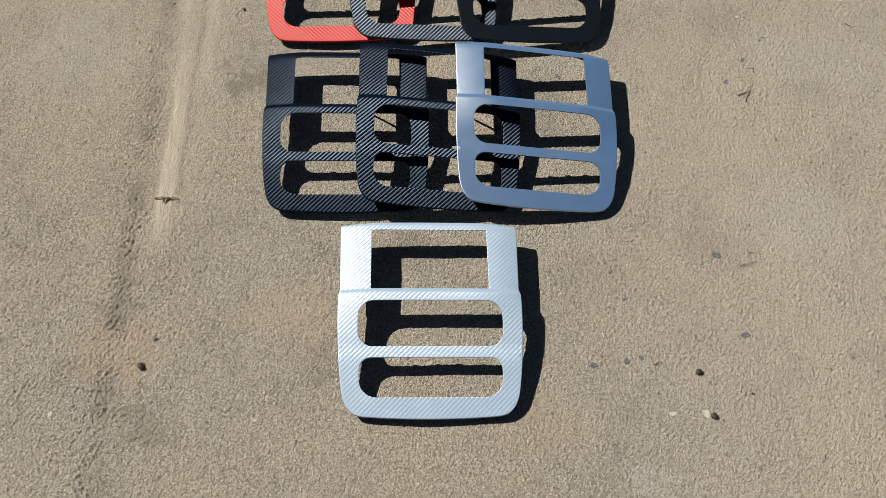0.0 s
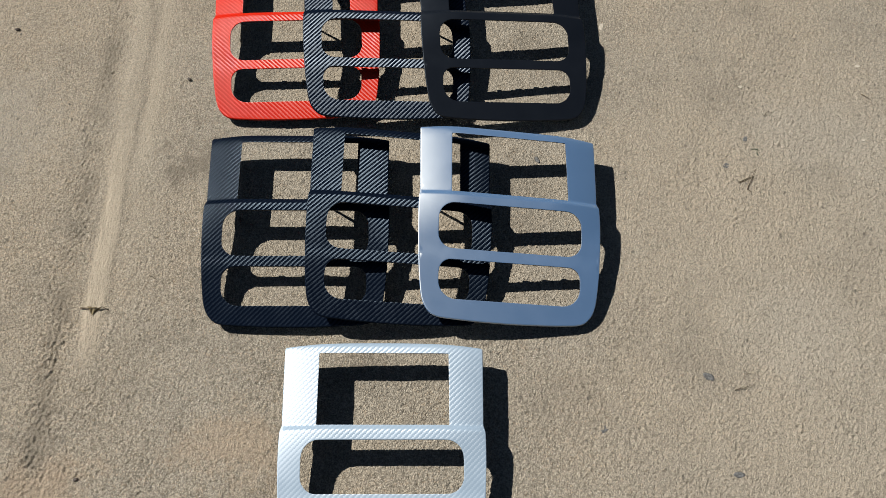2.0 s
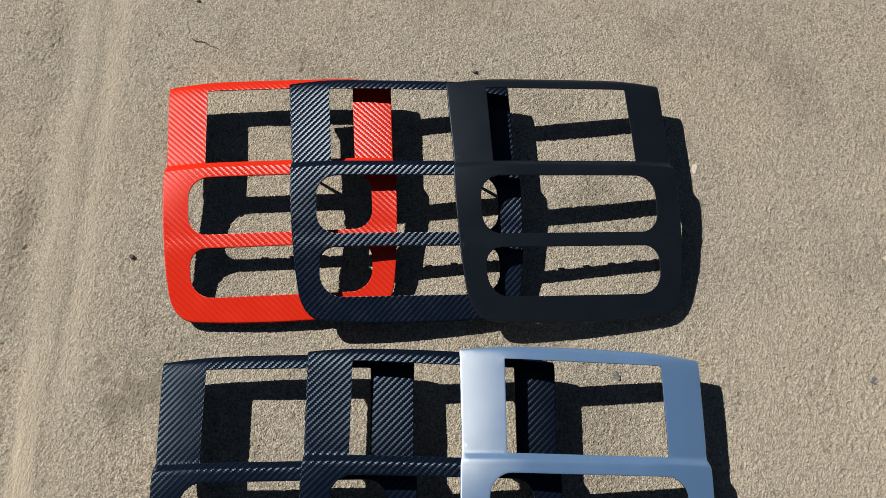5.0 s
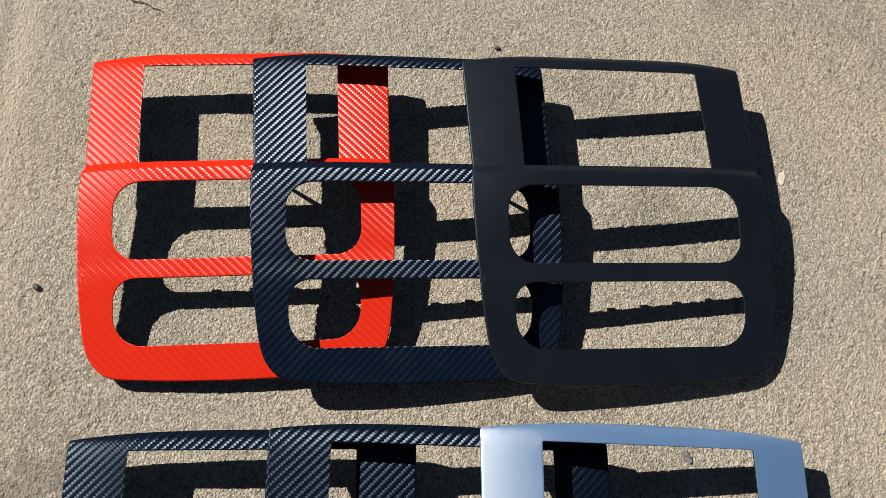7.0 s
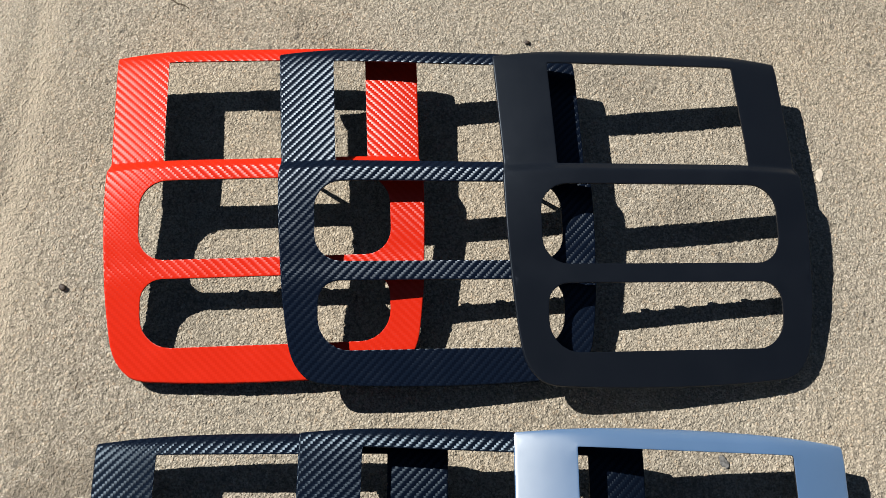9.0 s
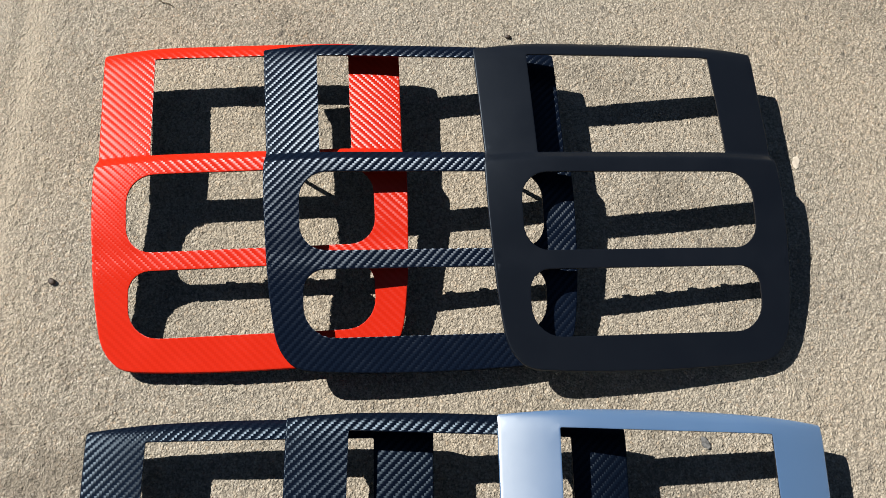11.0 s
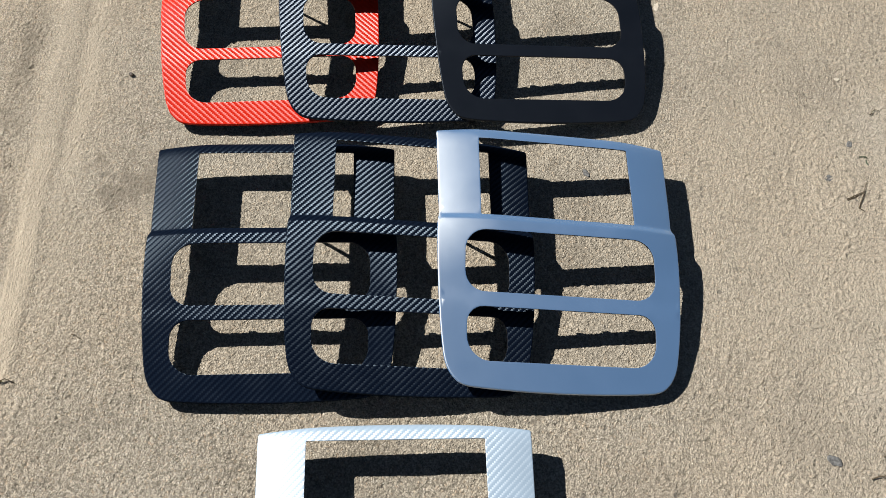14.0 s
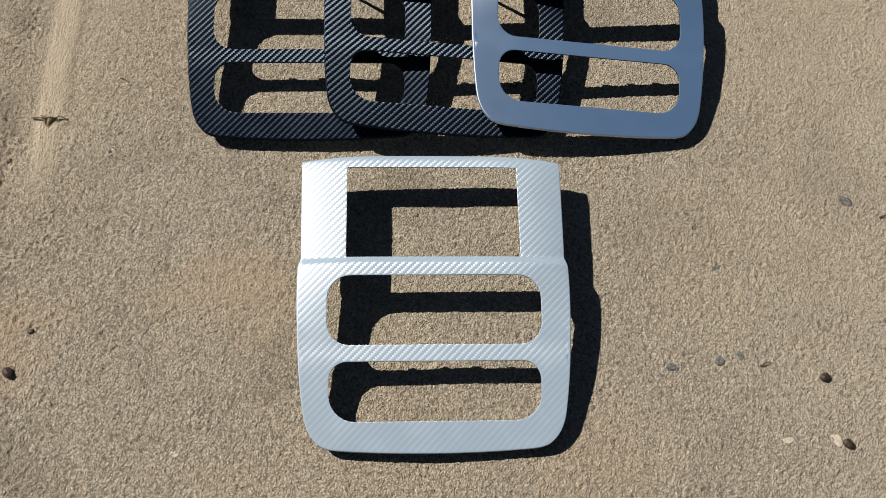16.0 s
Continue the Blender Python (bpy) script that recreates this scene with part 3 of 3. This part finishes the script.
for x, y, size, turn in ((0.5016, 0.6378, 0.0085, -35), (0.4822, 0.7047, 0.0085, 20), (-0.3407, 0.6262, 0.0095, -40), (-0.3298, 0.6706, 0.0055, 10),
                         (-0.3261, 1.3296, 0.0055, -25), (-0.6323, 1.3942, 0.0060, 15), (0.0592, 1.6396, 0.0045, 0), (0.5612, 0.6790, 0.0035, 0), (-0.3210, 1.7060, 0.0045, 0)):
    pebble(x, y, size, 0.75, DARK_SEED, "small dark brown husk lying on concrete", turn)
for x, y, size, turn, long in ((0.3239, 0.6997, 0.011, 8, 1.7), (0.3733, 0.7113, 0.011, 60, 1.3), (0.3956, 0.7183, 0.008, -40, 1.5), (0.5569, 0.7739, 0.010, 5, 2.2),
                               (0.5191, 0.9106, 0.015, -25, 1.3), (0.5900, 1.3254, 0.010, 60, 1.2), (0.6360, 1.1880, 0.009, 10, 1.3), (0.2537, 1.2447, 0.010, -35, 1.5), (0.5570, 1.2709, 0.012, 20, 1.1), (0.3717, 0.8169, 0.011, 50, 1.4)):
    pebble(x, y, 0.72 * size, 0.06, GREY_STONE, "grey stone set flush in the concrete", turn, long, "stone")
for x, y, size, turn, long in ((0.4910, 0.6410, 0.011, 120, 1.5), (0.4409, 0.6358, 0.009, 0, 1.4), (-0.4504, 0.5415, 0.007, 80, 1.5), (-0.1628, 0.5635, 0.008, 30, 1.1), (0.5871, 1.4304, 0.007, 20, 1.2), (0.4239, 1.4044, 0.005, 0, 1.2), (0.3500, 1.5280, 0.009, 95, 1.9), (0.7852, 1.3479, 0.006, 30, 1.2), (0.7911, 1.5001, 0.007, 0, 1.4), (-0.5590, 1.3125, 0.005, 0, 1.1)):
    pebble(x, y, 0.8 * size, 0.10, PALE_STONE, "pale stone set flush in the concrete", turn, long, "stone")


def stalk_mesh(points, thick):
    """A thin crooked stalk through the points, tapering to its end."""
    bm = bmesh.new()
    rings = []
    for i, p in enumerate(points):
        p = Vector(p)
        a, b = Vector(points[max(0, i - 1)]), Vector(points[min(len(points) - 1, i + 1)])
        turn = (b - a).to_track_quat("Z", "Y").to_matrix()
        r = thick * (1 - 0.6 * i / (len(points) - 1))
        rings.append([bm.verts.new(p + turn @ Vector((r * math.cos(k * math.pi / 3), r * math.sin(k * math.pi / 3), 0))) for k in range(6)])
    for p, q in zip(rings, rings[1:]):
        for k in range(6):
            bm.faces.new((p[k], p[(k + 1) % 6], q[(k + 1) % 6], q[k]))
    bm.faces.new(rings[0][::-1])
    bm.faces.new(rings[-1])
    for f in bm.faces:
        f.smooth = True
    return bm


def crooked(a, b, n, lift, seed, bend=0.05):
    rng = random.Random(seed)
    a, b = Vector(a), Vector(b)
    side = (b - a).cross(Vector((0, 0, 1))).normalized()
    l = (b - a).length
    return [tuple(a.lerp(b, i / n) + side * rng.uniform(-bend, bend) * l + Vector((0, 0, lift * math.sin(math.pi * i / n)))) for i in range(n + 1)]


def twig(x, y, stems, label, bend=0.05):
    ob = thing("twig", pose(x, y, 0.0), label, "twig", "dry twigs")
    for i, (a, b, thick, lift) in enumerate(stems):
        part("stem", stalk_mesh(crooked((*a, thick), (*b, thick), 6, lift, i + int(x * 1000), bend), thick), DRY_STALK, ob)
    return ob


twig(0.595, 1.250, [((-0.0065, -0.0205), (0.0102, 0.0215), 0.0008, 0.0015), ((-0.0192, -0.0085), (0.0065, 0.0060), 0.0007, 0.001), ((-0.0185, -0.0105), (0.0045, 0.0035), 0.0006, 0.0005), ((-0.0060, -0.0200), (0.0010, -0.0250), 0.0007, 0.0004)],
     "forked dry straw twig lying on concrete", 0.012)
twig(0.5700, 0.8990, [((-0.0138, -0.0057), (0.0125, 0.0057), 0.0008, 0.001)], "broken dark dry twig lying on concrete", 0.03)
twig(0.5768, 0.9201, [((-0.0045, 0.0), (0.0050, 0.001), 0.0007, 0.0005)], "tiny dark dry twig lying on concrete")
twig(0.7980, 1.4350, [((-0.0075, 0.0045), (0.0075, -0.0045), 0.0009, 0.001)], "short dark dry twig lying on concrete")
twig(0.6294, 1.3789, [((-0.0060, -0.0040), (0.0, 0.0050), 0.0008, 0.001), ((0.0, 0.0050), (0.0070, 0.0040), 0.0007, 0.001)], "bent dark dry twig lying on concrete")
twig(-0.2985, 1.6385, [((-0.0195, 0.005), (0.0195, -0.005), 0.0009, 0.001)], "thin dry twig lying on concrete")
twig(0.4203, 0.7127, [((-0.005, -0.003), (0.006, 0.003), 0.0010, 0.001)], "tiny dark dry twig lying on concrete")
twig(-0.300, 0.9716, [((-0.006, 0.002), (0.007, -0.003), 0.0008, 0.001)], "tiny thin dry twig lying on concrete")
twig(0.6633, 1.648, [((-0.010, -0.001), (0.009, 0.002), 0.0008, 0.002)], "curled dry twig lying on concrete")


def leaf_scrap(x, y):
    """A dry winged husk: a stalk across with a folded blade under it."""
    ob = thing("dry_husk", pose(x, y, 0.0), "dry curled brown husk with a thin stalk", "dry leaf")
    part("stalk", stalk_mesh(crooked((-0.019, -0.002, 0.0016), (0.022, 0.001, 0.0012), 8, 0.003, 5), 0.0011), DRY_STALK, ob)
    for sx, w in ((-1, 0.009), (1, 0.010)):
        bm = bmesh.new()
        grid = []
        for i in range(6):
            row = []
            for j in range(5):
                a, b = i / 5, j / 4
                px = sx * w * a * (1 - 0.55 * b)
                row.append(bm.verts.new((px, -0.013 * b * (1 - 0.6 * a), 0.0035 - 0.0025 * b + 0.0016 * math.sin(3 * a + sx))))
            grid.append(row)
        for i in range(5):
            for j in range(4):
                bm.faces.new((grid[i][j], grid[i + 1][j], grid[i + 1][j + 1], grid[i][j + 1]))
        ret = bmesh.ops.extrude_face_region(bm, geom=bm.faces[:])
        bmesh.ops.translate(bm, verts=[g for g in ret["geom"] if isinstance(g, bmesh.types.BMVert)], vec=(0, 0, -0.0005))
        bmesh.ops.recalc_face_normals(bm, faces=bm.faces[:])
        part("blade", bm, DRY_LEAF, ob, "dry curled leaf blade")
    return ob


leaf_scrap(-0.3715, 0.914)


def green_bit(x, y, turn):
    """A torn green leaf tip, folded into a hook."""
    bm = bmesh.new()
    line = [(-0.0055, 0.0035, 0.0022), (0.0, 0.0042, 0.0020), (0.0052, 0.0038, 0.0013), (0.0030, 0.0, 0.0018), (0.0035, -0.0045, 0.0024), (0.0050, -0.0075, 0.0010)]
    top = []
    for k, (u, v, w) in enumerate(line):
        lift = 0.0009 + 0.0005 * math.sin(k * 1.3)
        top.append([bm.verts.new((u - 0.35 * w, v - 0.45 * w, lift)), bm.verts.new((u, v, lift + 0.0004)), bm.verts.new((u + 0.35 * w, v + 0.35 * w, lift))])
    for a, b in zip(top, top[1:]):
        for k in range(2):
            bm.faces.new((a[k], b[k], b[k + 1], a[k + 1]))
    ret = bmesh.ops.extrude_face_region(bm, geom=bm.faces[:])
    bmesh.ops.translate(bm, verts=[g for g in ret["geom"] if isinstance(g, bmesh.types.BMVert)], vec=(0, 0, -0.0004))
    bmesh.ops.recalc_face_normals(bm, faces=bm.faces[:])
    ob = part("leaf_scrap", bm, GREEN_LEAF)
    ob.matrix_world = pose(x, y, -0.0004, 0, 0, turn)
    return tagged(ob, "small torn dull green leaf scrap on concrete", "leaf")


GREEN_LEAF = plain("dull_green_leaf", (0.042, 0.058, 0.030), 0.7, 0.3, 500.0)
green_bit(0.6050, 1.3035, 0.0)
